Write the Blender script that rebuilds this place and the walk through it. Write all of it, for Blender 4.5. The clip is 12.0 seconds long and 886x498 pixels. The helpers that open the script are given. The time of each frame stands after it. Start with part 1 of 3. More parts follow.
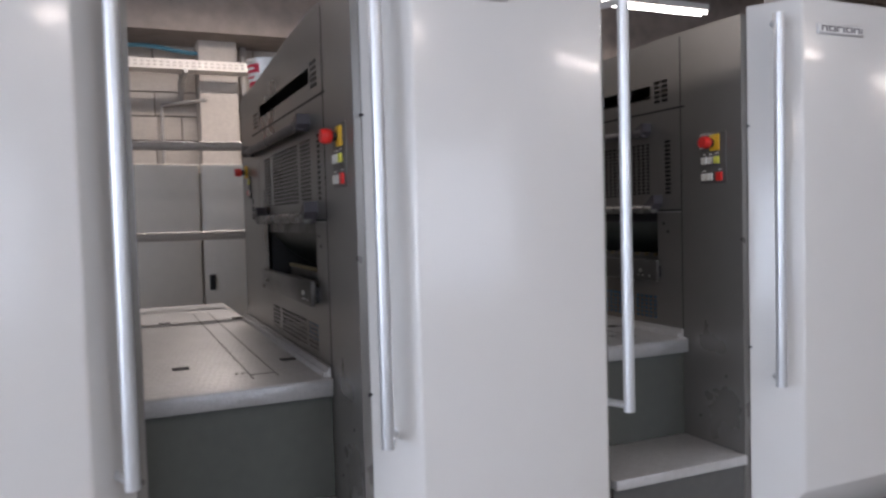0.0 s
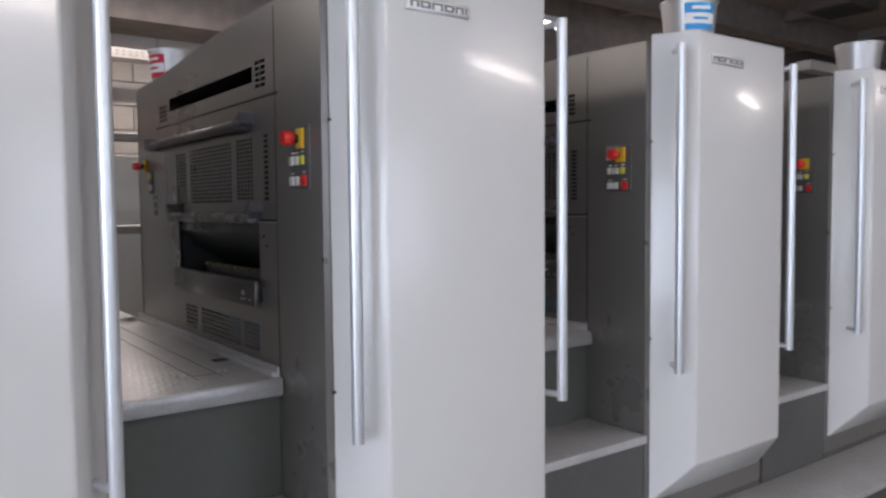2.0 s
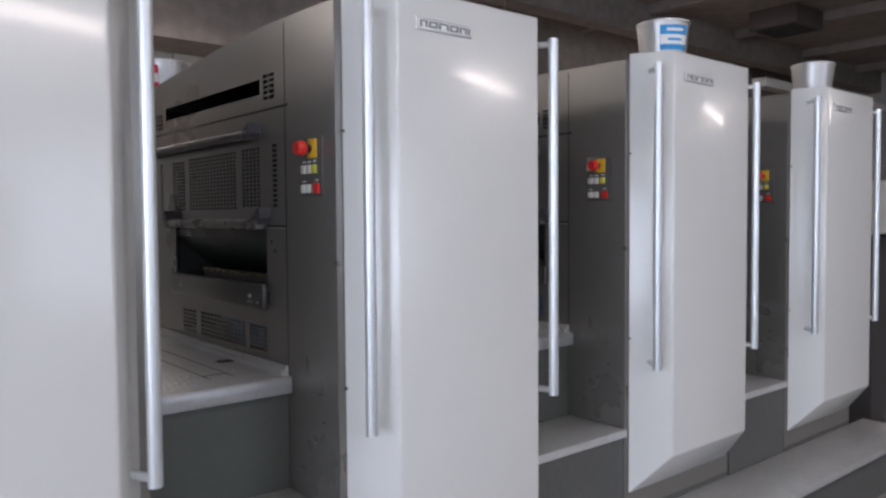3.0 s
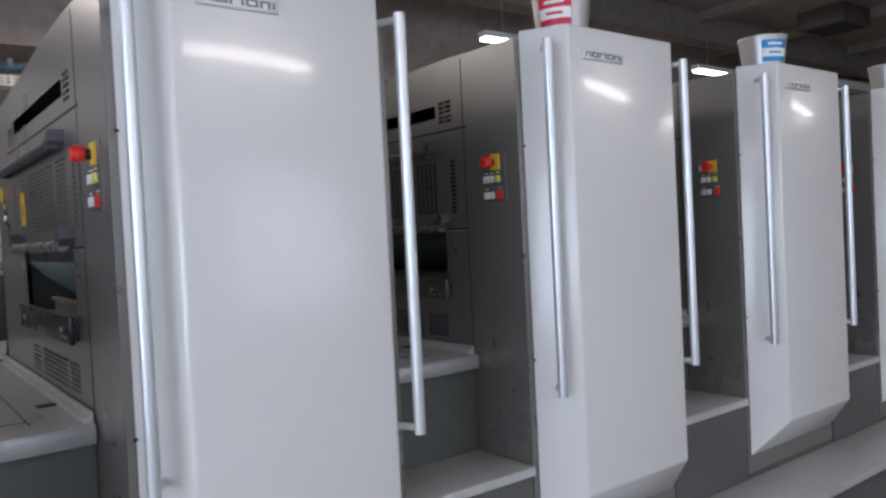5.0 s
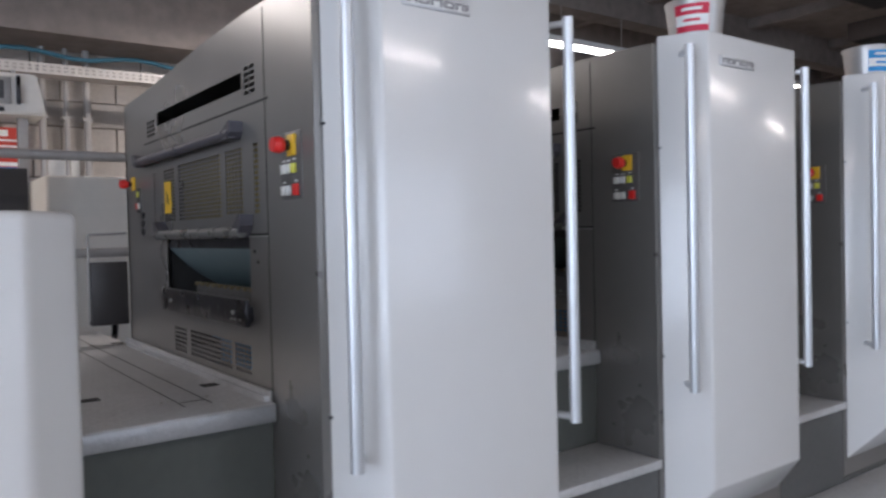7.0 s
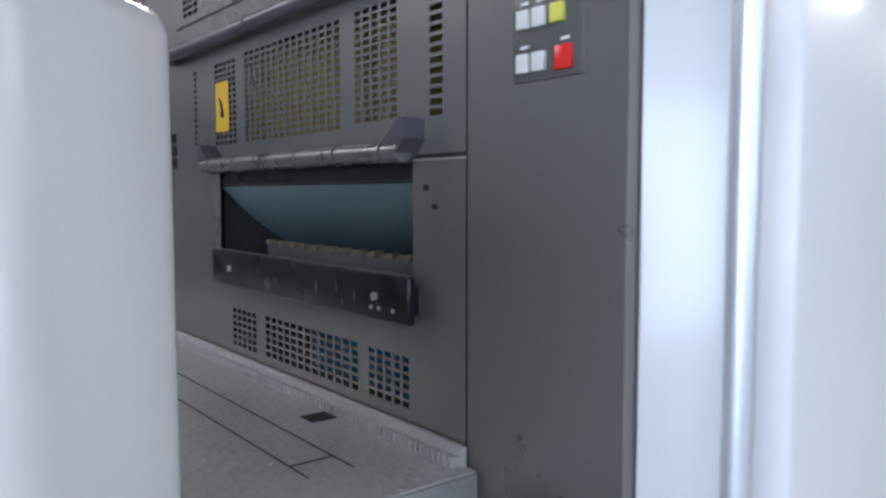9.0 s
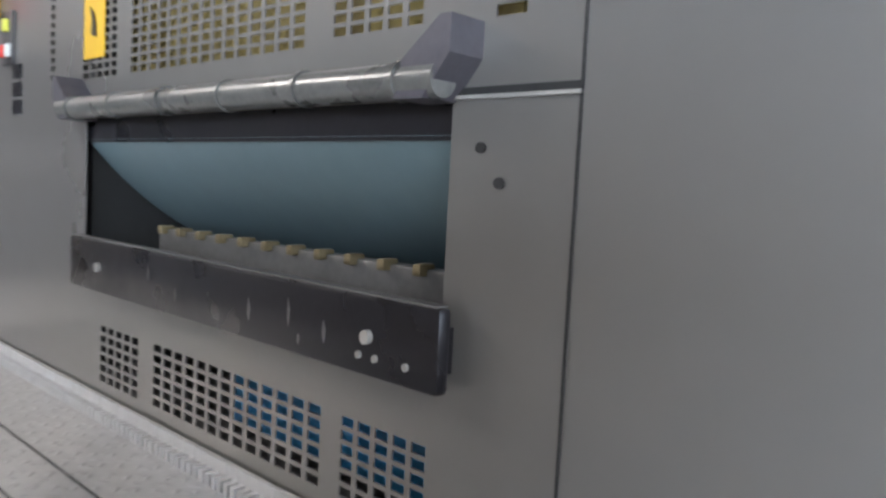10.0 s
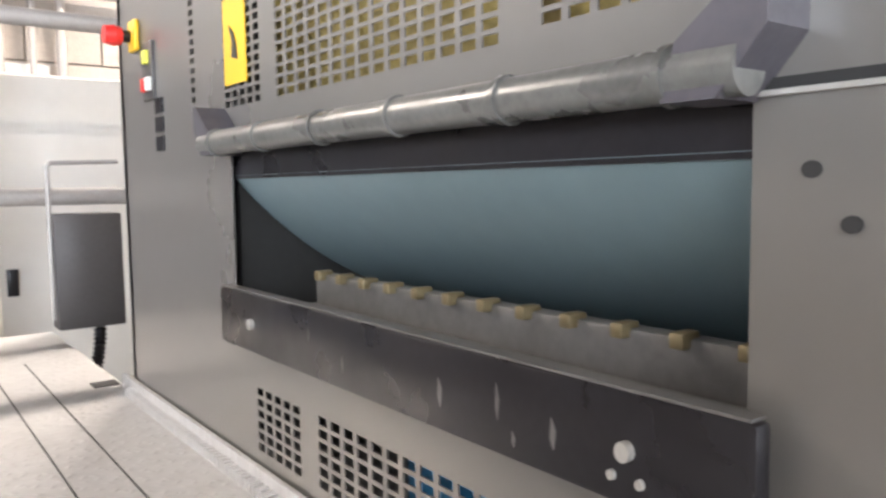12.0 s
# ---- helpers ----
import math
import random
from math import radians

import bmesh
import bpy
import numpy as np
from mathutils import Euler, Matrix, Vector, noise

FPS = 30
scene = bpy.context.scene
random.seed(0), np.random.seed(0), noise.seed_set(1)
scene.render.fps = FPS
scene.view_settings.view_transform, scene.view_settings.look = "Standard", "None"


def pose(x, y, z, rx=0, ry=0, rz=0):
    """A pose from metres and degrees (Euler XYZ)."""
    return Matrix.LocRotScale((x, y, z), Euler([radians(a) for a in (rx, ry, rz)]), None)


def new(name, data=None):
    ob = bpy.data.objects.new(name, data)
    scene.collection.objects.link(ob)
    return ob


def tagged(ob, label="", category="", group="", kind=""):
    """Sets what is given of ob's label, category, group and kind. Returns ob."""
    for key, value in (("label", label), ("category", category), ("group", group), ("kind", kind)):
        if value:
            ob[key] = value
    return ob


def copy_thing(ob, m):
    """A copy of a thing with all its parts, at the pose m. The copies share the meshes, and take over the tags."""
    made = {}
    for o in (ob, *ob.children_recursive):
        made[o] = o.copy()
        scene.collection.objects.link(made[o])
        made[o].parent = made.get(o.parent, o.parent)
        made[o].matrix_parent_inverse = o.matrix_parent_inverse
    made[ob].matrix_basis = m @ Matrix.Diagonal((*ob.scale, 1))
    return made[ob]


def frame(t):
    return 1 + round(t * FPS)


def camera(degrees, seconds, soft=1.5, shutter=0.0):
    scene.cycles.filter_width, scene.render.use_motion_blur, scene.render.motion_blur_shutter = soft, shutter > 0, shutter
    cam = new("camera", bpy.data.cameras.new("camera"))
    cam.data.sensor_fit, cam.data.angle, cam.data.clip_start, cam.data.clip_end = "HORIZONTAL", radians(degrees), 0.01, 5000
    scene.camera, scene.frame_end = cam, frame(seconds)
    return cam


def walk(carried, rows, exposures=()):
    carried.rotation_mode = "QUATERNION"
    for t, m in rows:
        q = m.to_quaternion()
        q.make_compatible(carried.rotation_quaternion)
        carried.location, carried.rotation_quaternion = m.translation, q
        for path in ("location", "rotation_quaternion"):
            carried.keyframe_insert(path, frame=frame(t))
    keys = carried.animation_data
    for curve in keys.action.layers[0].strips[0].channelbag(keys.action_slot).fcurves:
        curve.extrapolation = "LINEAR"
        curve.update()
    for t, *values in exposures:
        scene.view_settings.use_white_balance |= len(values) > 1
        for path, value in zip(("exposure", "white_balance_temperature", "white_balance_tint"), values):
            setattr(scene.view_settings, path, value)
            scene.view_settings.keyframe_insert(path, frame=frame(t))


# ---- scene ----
cam = camera(60.66, 12.0, soft=2.5, shutter=0.4)
# seconds, x, y, z, yaw, pitch, roll
PATH = [
    (0.0, 0.683, -1.639, 1.399, -23.74, -2.49, 1.60),
    (0.5, 0.570, -1.667, 1.397, -22.86, -2.71, 0.85),
    (1.0, 0.520, -1.669, 1.427, -26.16, -3.46, 0.13),
    (1.5, 0.437, -1.610, 1.419, -31.38, -3.20, 0.36),
    (2.0, 0.355, -1.559, 1.429, -36.39, -3.13, 0.52),
    (2.5, 0.273, -1.563, 1.421, -40.06, -2.44, 0.54),
    (4.5, -0.282, -1.632, 1.418, -37.91, -1.83, 0.92),
    (5.0, -0.440, -1.623, 1.395, -37.56, -1.42, 2.88),
    (5.5, -0.572, -1.611, 1.391, -36.96, -1.39, 1.96),
    (6.0, -0.703, -1.645, 1.410, -35.43, -1.57, 0.19),
    (6.5, -0.756, -1.617, 1.401, -37.71, -1.25, -0.21),
    (7.0, -0.809, -1.446, 1.391, -36.52, -1.27, 1.37),
    (7.5, -0.880, -1.197, 1.391, -36.25, -2.95, 1.75),
    (9.5, -0.570, -0.129, 1.325, -41.0, -4.42, -1.90),
    (10.0, -0.473, 0.102, 1.318, -46.96, -4.70, -2.92),
    (10.5, -0.392, 0.234, 1.321, -49.98, -5.74, -2.57),
    (11.0, -0.375, 0.263, 1.334, -46.52, -6.10, -1.74),
    (11.5, -0.376, 0.291, 1.339, -41.52, -5.32, -0.56),
    (12.0, -0.389, 0.306, 1.345, -37.19, -4.76, 0.78),
]
walk(cam, [(t, pose(x, y, z, 90 + p, r, w)) for t, x, y, z, w, p, r in PATH],
     exposures=[(0, -0.1, 6400, 19), (2.5, -0.05, 6350, 18), (5.5, -0.25, 6150, 17), (7.5, -0.2, 6100, 17), (9.5, 0.75, 5650, 13), (10.5, 1.75, 6700, 12), (12, 1.9, 6750, 15)])

# ---- light ----
world = bpy.data.worlds.new("sky")
scene.world = world
world.use_nodes = True
wn = world.node_tree.nodes
sky = wn.new("ShaderNodeTexSky")
sky.sky_type, sky.sun_disc = 'NISHITA', False
sky.sun_elevation, sky.sun_rotation = radians(35), radians(200)
wn["Background"].inputs[1].default_value = 0.10
world.node_tree.links.new(sky.outputs[0], wn["Background"].inputs[0])


def area(name, m, sx, sy, power, col):
    d = bpy.data.lights.new(name, 'AREA')
    d.shape, d.size, d.size_y, d.energy, d.color = 'RECTANGLE', sx, sy, power, col
    ob = new(name, d)
    ob.matrix_world = m
    return ob


# ---- materials ----
def mat(name, base, rough=0.5, metal=0.0, var=0.08, scale=6.0, bump=0.0, bscale=60.0, spec=0.5, coat=0.0):
    m = bpy.data.materials.new(name)
    m.use_nodes = True
    n, l = m.node_tree.nodes, m.node_tree.links
    b = n["Principled BSDF"]
    b.inputs["Roughness"].default_value, b.inputs["Metallic"].default_value = rough, metal
    b.inputs["Specular IOR Level"].default_value, b.inputs["Coat Weight"].default_value = spec, coat
    b.inputs["Coat Roughness"].default_value = 0.08
    tc = n.new("ShaderNodeTexCoord")
    t1, t2 = n.new("ShaderNodeTexNoise"), n.new("ShaderNodeTexNoise")
    t1.inputs["Scale"].default_value, t2.inputs["Scale"].default_value = scale, scale * 9
    t1.inputs["Detail"].default_value = t2.inputs["Detail"].default_value = 5
    add = n.new("ShaderNodeMath")
    add.operation = 'ADD'
    for t in (t1, t2):
        l.new(tc.outputs["Object"], t.inputs["Vector"])
    l.new(t1.outputs[0], add.inputs[0]), l.new(t2.outputs[0], add.inputs[1])
    r = n.new("ShaderNodeMapRange")
    r.inputs[1].default_value, r.inputs[2].default_value = 0.6, 1.4
    r.inputs[3].default_value, r.inputs[4].default_value = 1 - var, 1 + var
    l.new(add.outputs[0], r.inputs[0])
    mix = n.new("ShaderNodeVectorMath")
    mix.operation = 'SCALE'
    mix.inputs[0].default_value = base
    l.new(r.outputs[0], mix.inputs[3]), l.new(mix.outputs[0], b.inputs["Base Color"])
    rr = n.new("ShaderNodeMapRange")
    rr.inputs[1].default_value, rr.inputs[2].default_value = 0.3, 0.7
    rr.inputs[3].default_value, rr.inputs[4].default_value = max(rough - 0.3 * var, 0.02), min(rough + 0.4 * var, 1)
    l.new(t1.outputs[0], rr.inputs[0]), l.new(rr.outputs[0], b.inputs["Roughness"])
    if bump:
        t3, bp = n.new("ShaderNodeTexNoise"), n.new("ShaderNodeBump")
        t3.inputs["Scale"].default_value = bscale
        bp.inputs["Strength"].default_value, bp.inputs["Distance"].default_value = bump, 0.004
        l.new(tc.outputs["Object"], t3.inputs["Vector"]), l.new(t3.outputs[0], bp.inputs["Height"])
        l.new(bp.outputs[0], b.inputs["Normal"])
    return m


def tread_mat():
    """Aluminium tread plate: rows of short raised bars, turned by turns."""
    m = mat("tread_plate", (0.57, 0.565, 0.56), 0.4, 0.35, 0.12, 5)
    n, l = m.node_tree.nodes, m.node_tree.links
    tc, bp = n.new("ShaderNodeTexCoord"), n.new("ShaderNodeBump")
    heights = []
    for angle in (45, -45):
        mp, w1, w2, mul = n.new("ShaderNodeMapping"), n.new("ShaderNodeTexWave"), n.new("ShaderNodeTexWave"), n.new("ShaderNodeMath")
        mp.inputs["Rotation"].default_value = (0, 0, radians(angle))
        l.new(tc.outputs["Object"], mp.inputs["Vector"])
        w1.bands_direction, w2.bands_direction = 'X', 'Y'
        w1.inputs["Scale"].default_value, w2.inputs["Scale"].default_value = 14, 9
        l.new(mp.outputs[0], w1.inputs[0]), l.new(mp.outputs[0], w2.inputs[0])
        mul.operation = 'MULTIPLY'
        l.new(w1.outputs[1], mul.inputs[0]), l.new(w2.outputs[1], mul.inputs[1])
        pw = n.new("ShaderNodeMath")
        pw.operation = 'POWER'
        pw.inputs[1].default_value = 4
        l.new(mul.outputs[0], pw.inputs[0])
        heights.append(pw)
    mx = n.new("ShaderNodeMath")
    mx.operation = 'MAXIMUM'
    l.new(heights[0].outputs[0], mx.inputs[0]), l.new(heights[1].outputs[0], mx.inputs[1])
    bp.inputs["Strength"].default_value, bp.inputs["Distance"].default_value = 0.55, 0.003
    l.new(mx.outputs[0], bp.inputs["Height"]), l.new(bp.outputs[0], n["Principled BSDF"].inputs["Normal"])
    return m


def glow(name, col, strength):
    m = bpy.data.materials.new(name)
    m.use_nodes = True
    b = m.node_tree.nodes["Principled BSDF"]
    b.inputs["Base Color"].default_value = (*col, 1)
    b.inputs["Emission Color"].default_value, b.inputs["Emission Strength"].default_value = (*col, 1), strength
    return m


WHITE = mat("white_enamel", (0.69, 0.68, 0.66), 0.24, 0, 0.012, 1.2, spec=0.5, coat=0.3)
GREY = mat("grey_enamel", (0.21, 0.20, 0.188), 0.28, 0.4, 0.03, 2)
GREYB = mat("grey_base", (0.10, 0.10, 0.095), 0.5, 0, 0.12, 4)
ALU = mat("brushed_aluminium", (0.68, 0.70, 0.72), 0.36, 0.6, 0.03, 8)
STEEL = mat("steel", (0.5, 0.49, 0.46), 0.4, 0.5, 0.1, 20)
BLACK = mat("black_paint", (0.013, 0.012, 0.015), 0.3, 0, 0.3, 12)
CLAMP = mat("clamp_grey", (0.17, 0.165, 0.16), 0.45, 0.4, 0.2, 10)
# near-black: shade of interiors and holes put into the colour, also joints
DARK = mat("shade_and_joint_black", (0.02, 0.02, 0.02), 0.7, 0, 0.2, 8)
BRASS = mat("brass", (0.26, 0.21, 0.12), 0.45, 0.5, 0.1, 20)
GUARDM = mat("guard_grey", (0.10, 0.095, 0.09), 0.3, 0.3, 0.1, 10)
CEILD = mat("vent_brown", (0.09, 0.07, 0.06), 0.7, 0, 0.2, 6)
GUARD = mat("guard_purple_grey", (0.085, 0.08, 0.092), 0.4, 0.1, 0.2, 10, 0.1, 90)
TUBE = mat("worn_clear_tube", (0.13, 0.13, 0.122), 0.3, 0.15, 0.35, 14)
BLUE = mat("blanket_blue", (0.175, 0.24, 0.255), 0.45, 0, 0.06, 3)
GREENBLK = mat("blanket_dark", (0.05, 0.065, 0.06), 0.4, 0, 0.2, 4)
INNERBLUE = mat("inner_blue", (0.02, 0.20, 0.42), 0.5, 0, 0.15, 10)
INNERYEL = mat("inner_yellow", (0.27, 0.20, 0.06), 0.6, 0, 0.25, 12)
RED = mat("red_plastic", (0.75, 0.03, 0.025), 0.3, 0, 0.05, 20)
YELLOW = mat("yellow_plastic", (0.78, 0.47, 0.03), 0.4, 0, 0.05, 20)
LIME = mat("yellow_button", (0.70, 0.68, 0.10), 0.4, 0, 0.05, 20)
KEY = mat("white_button", (0.72, 0.72, 0.68), 0.4, 0, 0.05, 20)
PANELM = mat("button_panel_grey", (0.14, 0.135, 0.13), 0.38, 0.3, 0.06, 10)
PLATE = mat("button_plate", (0.075, 0.07, 0.07), 0.4, 0.2, 0.1, 10)
CREAM = mat("cream_cabinet", (0.72, 0.68, 0.62), 0.45, 0, 0.04, 2)
TREAD = tread_mat()
NOSE = mat("folded_tread_edge", (0.42, 0.42, 0.42), 0.38, 0.4, 0.15, 20, 0.7, 55)
RISER = mat("dark_green_riser", (0.085, 0.09, 0.08), 0.55, 0, 0.12, 3)
CONC = mat("concrete_floor", (0.30, 0.28, 0.26), 0.5, 0, 0.25, 1.2, 0.2, 40)
BLOCK = mat("painted_block", (0.42, 0.38, 0.34), 0.85, 0, 0.12, 3, 0.5, 60)
MORTAR = mat("mortar", (0.22, 0.20, 0.18), 0.9, 0, 0.2, 8, 0.4, 80)
CEIL = mat("brown_grey_ceiling", (0.225, 0.19, 0.172), 0.8, 0, 0.3, 0.8, 0.3, 20)
WALLP = mat("painted_wall", (0.45, 0.42, 0.38), 0.85, 0, 0.15, 1.0, 0.3, 40)
PIPE = mat("grey_pipe", (0.38, 0.36, 0.34), 0.45, 0.3, 0.1, 10)
TIN = mat("tin_plate", (0.5, 0.49, 0.48), 0.42, 0.7, 0.06, 10)
LBLUE = mat("label_blue", (0.02, 0.28, 0.62), 0.5)
LRED = mat("label_red", (0.62, 0.02, 0.06), 0.5)
LWHITE = mat("label_white", (0.8, 0.8, 0.78), 0.5)
BADGE = mat("badge_silver", (0.62, 0.62, 0.62), 0.35, 0.6, 0.05, 10)
BADGEDK = mat("badge_dark", (0.24, 0.23, 0.24), 0.4, 0.2)
TRAYW = mat("white_tray", (0.62, 0.58, 0.54), 0.5, 0.1, 0.1, 6)
CABLE = mat("blue_cable", (0.05, 0.16, 0.22), 0.6)
SIGNR = mat("sign_red", (0.55, 0.05, 0.03), 0.5)
SIGNG = mat("sign_green", (0.04, 0.25, 0.10), 0.5)
TUBEGLOW = glow("fluorescent_tube", (1.0, 0.95, 0.88), 16)
SKYGLOW = glow("daylight_pane", (0.75, 0.87, 1.0), 2.5)


# ---- helpers ----
def box(bm, a, b, bev=0.0, seg=2):
    x0, y0, z0 = (min(a[i], b[i]) for i in range(3))
    x1, y1, z1 = (max(a[i], b[i]) for i in range(3))
    v = [bm.verts.new(c) for c in ((x0, y0, z0), (x1, y0, z0), (x1, y1, z0), (x0, y1, z0), (x0, y0, z1), (x1, y0, z1), (x1, y1, z1), (x0, y1, z1))]
    fs = [bm.faces.new([v[i] for i in q]) for q in ((0, 3, 2, 1), (4, 5, 6, 7), (0, 1, 5, 4), (1, 2, 6, 5), (2, 3, 7, 6), (3, 0, 4, 7))]
    if bev:
        es = list({e for f in fs for e in f.edges})
        bmesh.ops.bevel(bm, geom=es, offset=bev, segments=seg, affect='EDGES', profile=0.5)


def rod(bm, p, q, r, n=12, r2=None):
    p, q = Vector(p), Vector(q)
    d = q - p
    m = Matrix.Translation((p + q) / 2) @ d.to_track_quat('Z', 'Y').to_matrix().to_4x4()
    bmesh.ops.create_cone(bm, cap_ends=True, segments=n, radius1=r, radius2=r if r2 is None else r2, depth=d.length, matrix=m)


def pipe_run(bm, pts, r, n=10):
    for a, b in zip(pts, pts[1:]):
        rod(bm, a, b, r, n)
    for p in pts[1:-1]:
        bmesh.ops.create_uvsphere(bm, u_segments=n, v_segments=6, radius=r, matrix=Matrix.Translation(p))


def tube_through(bm, pts, radii, n=12):
    """One closed tube through points, with a radius at each."""
    rings = []
    for i, p in enumerate(pts):
        d = Vector(pts[min(i + 1, len(pts) - 1)]) - Vector(pts[max(i - 1, 0)])
        q = d.to_track_quat('Z', 'Y')
        rings.append([bm.verts.new(Vector(p) + q @ Vector((radii[i] * math.cos(2 * math.pi * k / n), radii[i] * math.sin(2 * math.pi * k / n), 0))) for k in range(n)])
    for a, b in zip(rings, rings[1:]):
        for k in range(n):
            bm.faces.new((a[k], a[(k + 1) % n], b[(k + 1) % n], b[k]))
    bm.faces.new(rings[0][::-1]), bm.faces.new(rings[-1])


def prism(bm, outline, axis, a, b):
    """A prism over an outline of 2D points, along an axis from a to b."""
    def at(u, v, w):
        return {'x': (w, u, v), 'y': (u, w, v), 'z': (u, v, w)}[axis]
    lo = [bm.verts.new(at(u, v, a)) for u, v in outline]
    hi = [bm.verts.new(at(u, v, b)) for u, v in outline]
    n = len(outline)
    bm.faces.new(lo), bm.faces.new(hi[::-1])
    for i in range(n):
        bm.faces.new((lo[i], hi[i], hi[(i + 1) % n], lo[(i + 1) % n]))


def mesh_of(name, bm, material):
    bmesh.ops.recalc_face_normals(bm, faces=bm.faces)
    me = bpy.data.meshes.new(name)
    bm.to_mesh(me)
    bm.free()
    me.materials.append(material)
    return me


def smooth(ob, angle=35):
    lim = radians(angle)
    bm = bmesh.new()
    bm.from_mesh(ob.data)
    for f in bm.faces:
        f.smooth = True
    for e in bm.edges:
        e.smooth = e.is_manifold and e.calc_face_angle(0) < lim
    bm.to_mesh(ob.data)
    bm.free()


def part(name, bm, material, parent=None, label="", soft=True):
    ob = new(name, mesh_of(name, bm, material))
    if parent:
        ob.parent = parent
    if label:
        ob["label"] = label
    if soft:
        smooth(ob)
    return ob


def one(fn, *a, **k):
    bm = bmesh.new()
    fn(bm, *a, **k)
    return bm


def boxes(*specs, bev=0.0):
    bm = bmesh.new()
    for a, b in specs:
        box(bm, a, b, bev)
    return bm


def structure(name, bm, material, label):
    return tagged(part(name, bm, material, soft=False), label, "structure", kind="structure")


# ---- hall ----
X0, X1, Y0, Y1, H = -7.0, 15.0, -6.5, 5.6, 3.95
structure("floor", boxes(((X0, Y0, -0.1), (X1, Y1, 0))), CONC, "grey-brown worn concrete workshop floor")
structure("ceiling", boxes(((X0, Y0, H), (X1, Y1, H + 0.15)), *[((X0, y - 0.12, H - 0.35), (X1, y + 0.12, H)) for y in (-3.5, 0.5, 4.0)], ((X0, 5.0, 2.99), (X1, Y1, H)), *[((x - 0.06, Y0, H - 0.12), (x + 0.06, Y1, H)) for x in range(-6, 15, 2)]), CEIL, "dark brown-grey concrete ceiling with shallow beams and a deep beam along the wall")
wall_north = structure("wall_north", boxes(((X0, Y1 + 0.03, 0), (X1, Y1 + 0.25, H))), MORTAR, "painted concrete block wall behind the press")
structure("wall_east", boxes(((X1, Y0, 0), (X1 + 0.2, Y1, H))), WALLP, "plain painted end wall of the hall")
# west wall with a wide daylight opening
structure("wall_west", boxes(((X0 - 0.2, Y0, 0), (X0, -5.6, H)), ((X0 - 0.2, -0.6, 0), (X0, Y1, H)), ((X0 - 0.2, -5.6, 3.6), (X0, -0.6, H)), ((X0 - 0.2, -5.6, 0), (X0, -0.6, 0.3))), WALLP, "painted end wall with a wide window opening")
WINS = [(-6.2, -3.2), (-2.2, 0.8), (2.2, 5.2)]
edges = [X0] + [v for w in WINS for v in w] + [X1]
structure("wall_south", boxes(*[((edges[i], Y0 - 0.2, 0), (edges[i + 1], Y0, H)) for i in range(0, len(edges), 2)], *[((a, Y0 - 0.2, 0), (b, Y0, 1.0)) for a, b in WINS], *[((a, Y0 - 0.2, 3.4), (b, Y0, H)) for a, b in WINS]), WALLP, "painted side wall with three wide windows")


def window(name, a, b, z0, z1, west=False):
    w = tagged(new(name), "wide metal framed workshop window with daylight behind", "window", kind="structure")
    bm = bmesh.new()
    n = 3
    for i in range(n + 1):
        c = a + (b - a) * i / n
        p, q = (c - 0.03, -0.12, z0), (c + 0.03, -0.06, z1)
        box(bm, p, q)
    for z in (z0 + 0.03, z1 - 0.03):
        box(bm, (a, -0.12, z - 0.03), (b, -0.06, z + 0.03))
    part("window_frame", bm, PIPE, w)
    part("pane", boxes(((a, -0.19, z0), (b, -0.18, z1))), SKYGLOW, w, "bright daylight pane")
    w.matrix_world = pose(X0, 0, 0, 0, 0, -90) if west else pose(0, Y0, 0)
    return w


for i, (a, b) in enumerate(WINS):
    window("window_%d" % (i + 1), a, b, 1.0, 3.4)
window("window_4", 0.6, 5.6, 0.3, 3.6, True)
area("daylight_west", pose(X0 + 0.05, -3.1, 1.95, 0, -90, 0), 3.2, 4.9, 225, (0.78, 0.89, 1.0))
for a, b in WINS:
    area("daylight_south", pose((a + b) / 2, Y0 + 0.05, 2.2, 90, 0, 0), 2.9, 2.3, 15, (0.86, 0.93, 1.0))


def ceiling_lamp(x, y, z=3.2, length=1.45):
    e = tagged(new("ceiling_lamp"), "long white fluorescent batten lamp under the ceiling", "lamp", "ceiling lamps")
    part("housing", boxes(((-length / 2, -0.06, 0.03), (length / 2, 0.06, 0.09)), bev=0.008), LWHITE, e)
    for dy in (-0.035, 0.035):
        part("tube", one(rod, (-length / 2 + 0.02, dy, 0.015), (length / 2 - 0.02, dy, 0.015), 0.014), TUBEGLOW, e, "glowing fluorescent tube")
    for dx in (-0.45, 0.45):
        part("hanger", one(rod, (dx, 0, 0.09), (dx, 0, H - z), 0.005, 6), PIPE, e)
    e.matrix_world = pose(x, y, z)
    return e


LAMPS = [(5.12, 3.9), (8.6, 3.9), (1.7, 3.9), (-1.8, 3.9), (1.4, -2.6), (4.6, -2.6), (7.8, -2.6), (-2.2, -2.6)]
lamp0 = ceiling_lamp(*LAMPS[0])
for x, y in LAMPS[1:]:
    copy_thing(lamp0, pose(x, y, 3.2))
for x, y in LAMPS:
    area("tube_light", pose(x, y, 3.18), 1.4, 0.1, 46 if y > 0 else 20, (1.0, 0.92, 0.82))


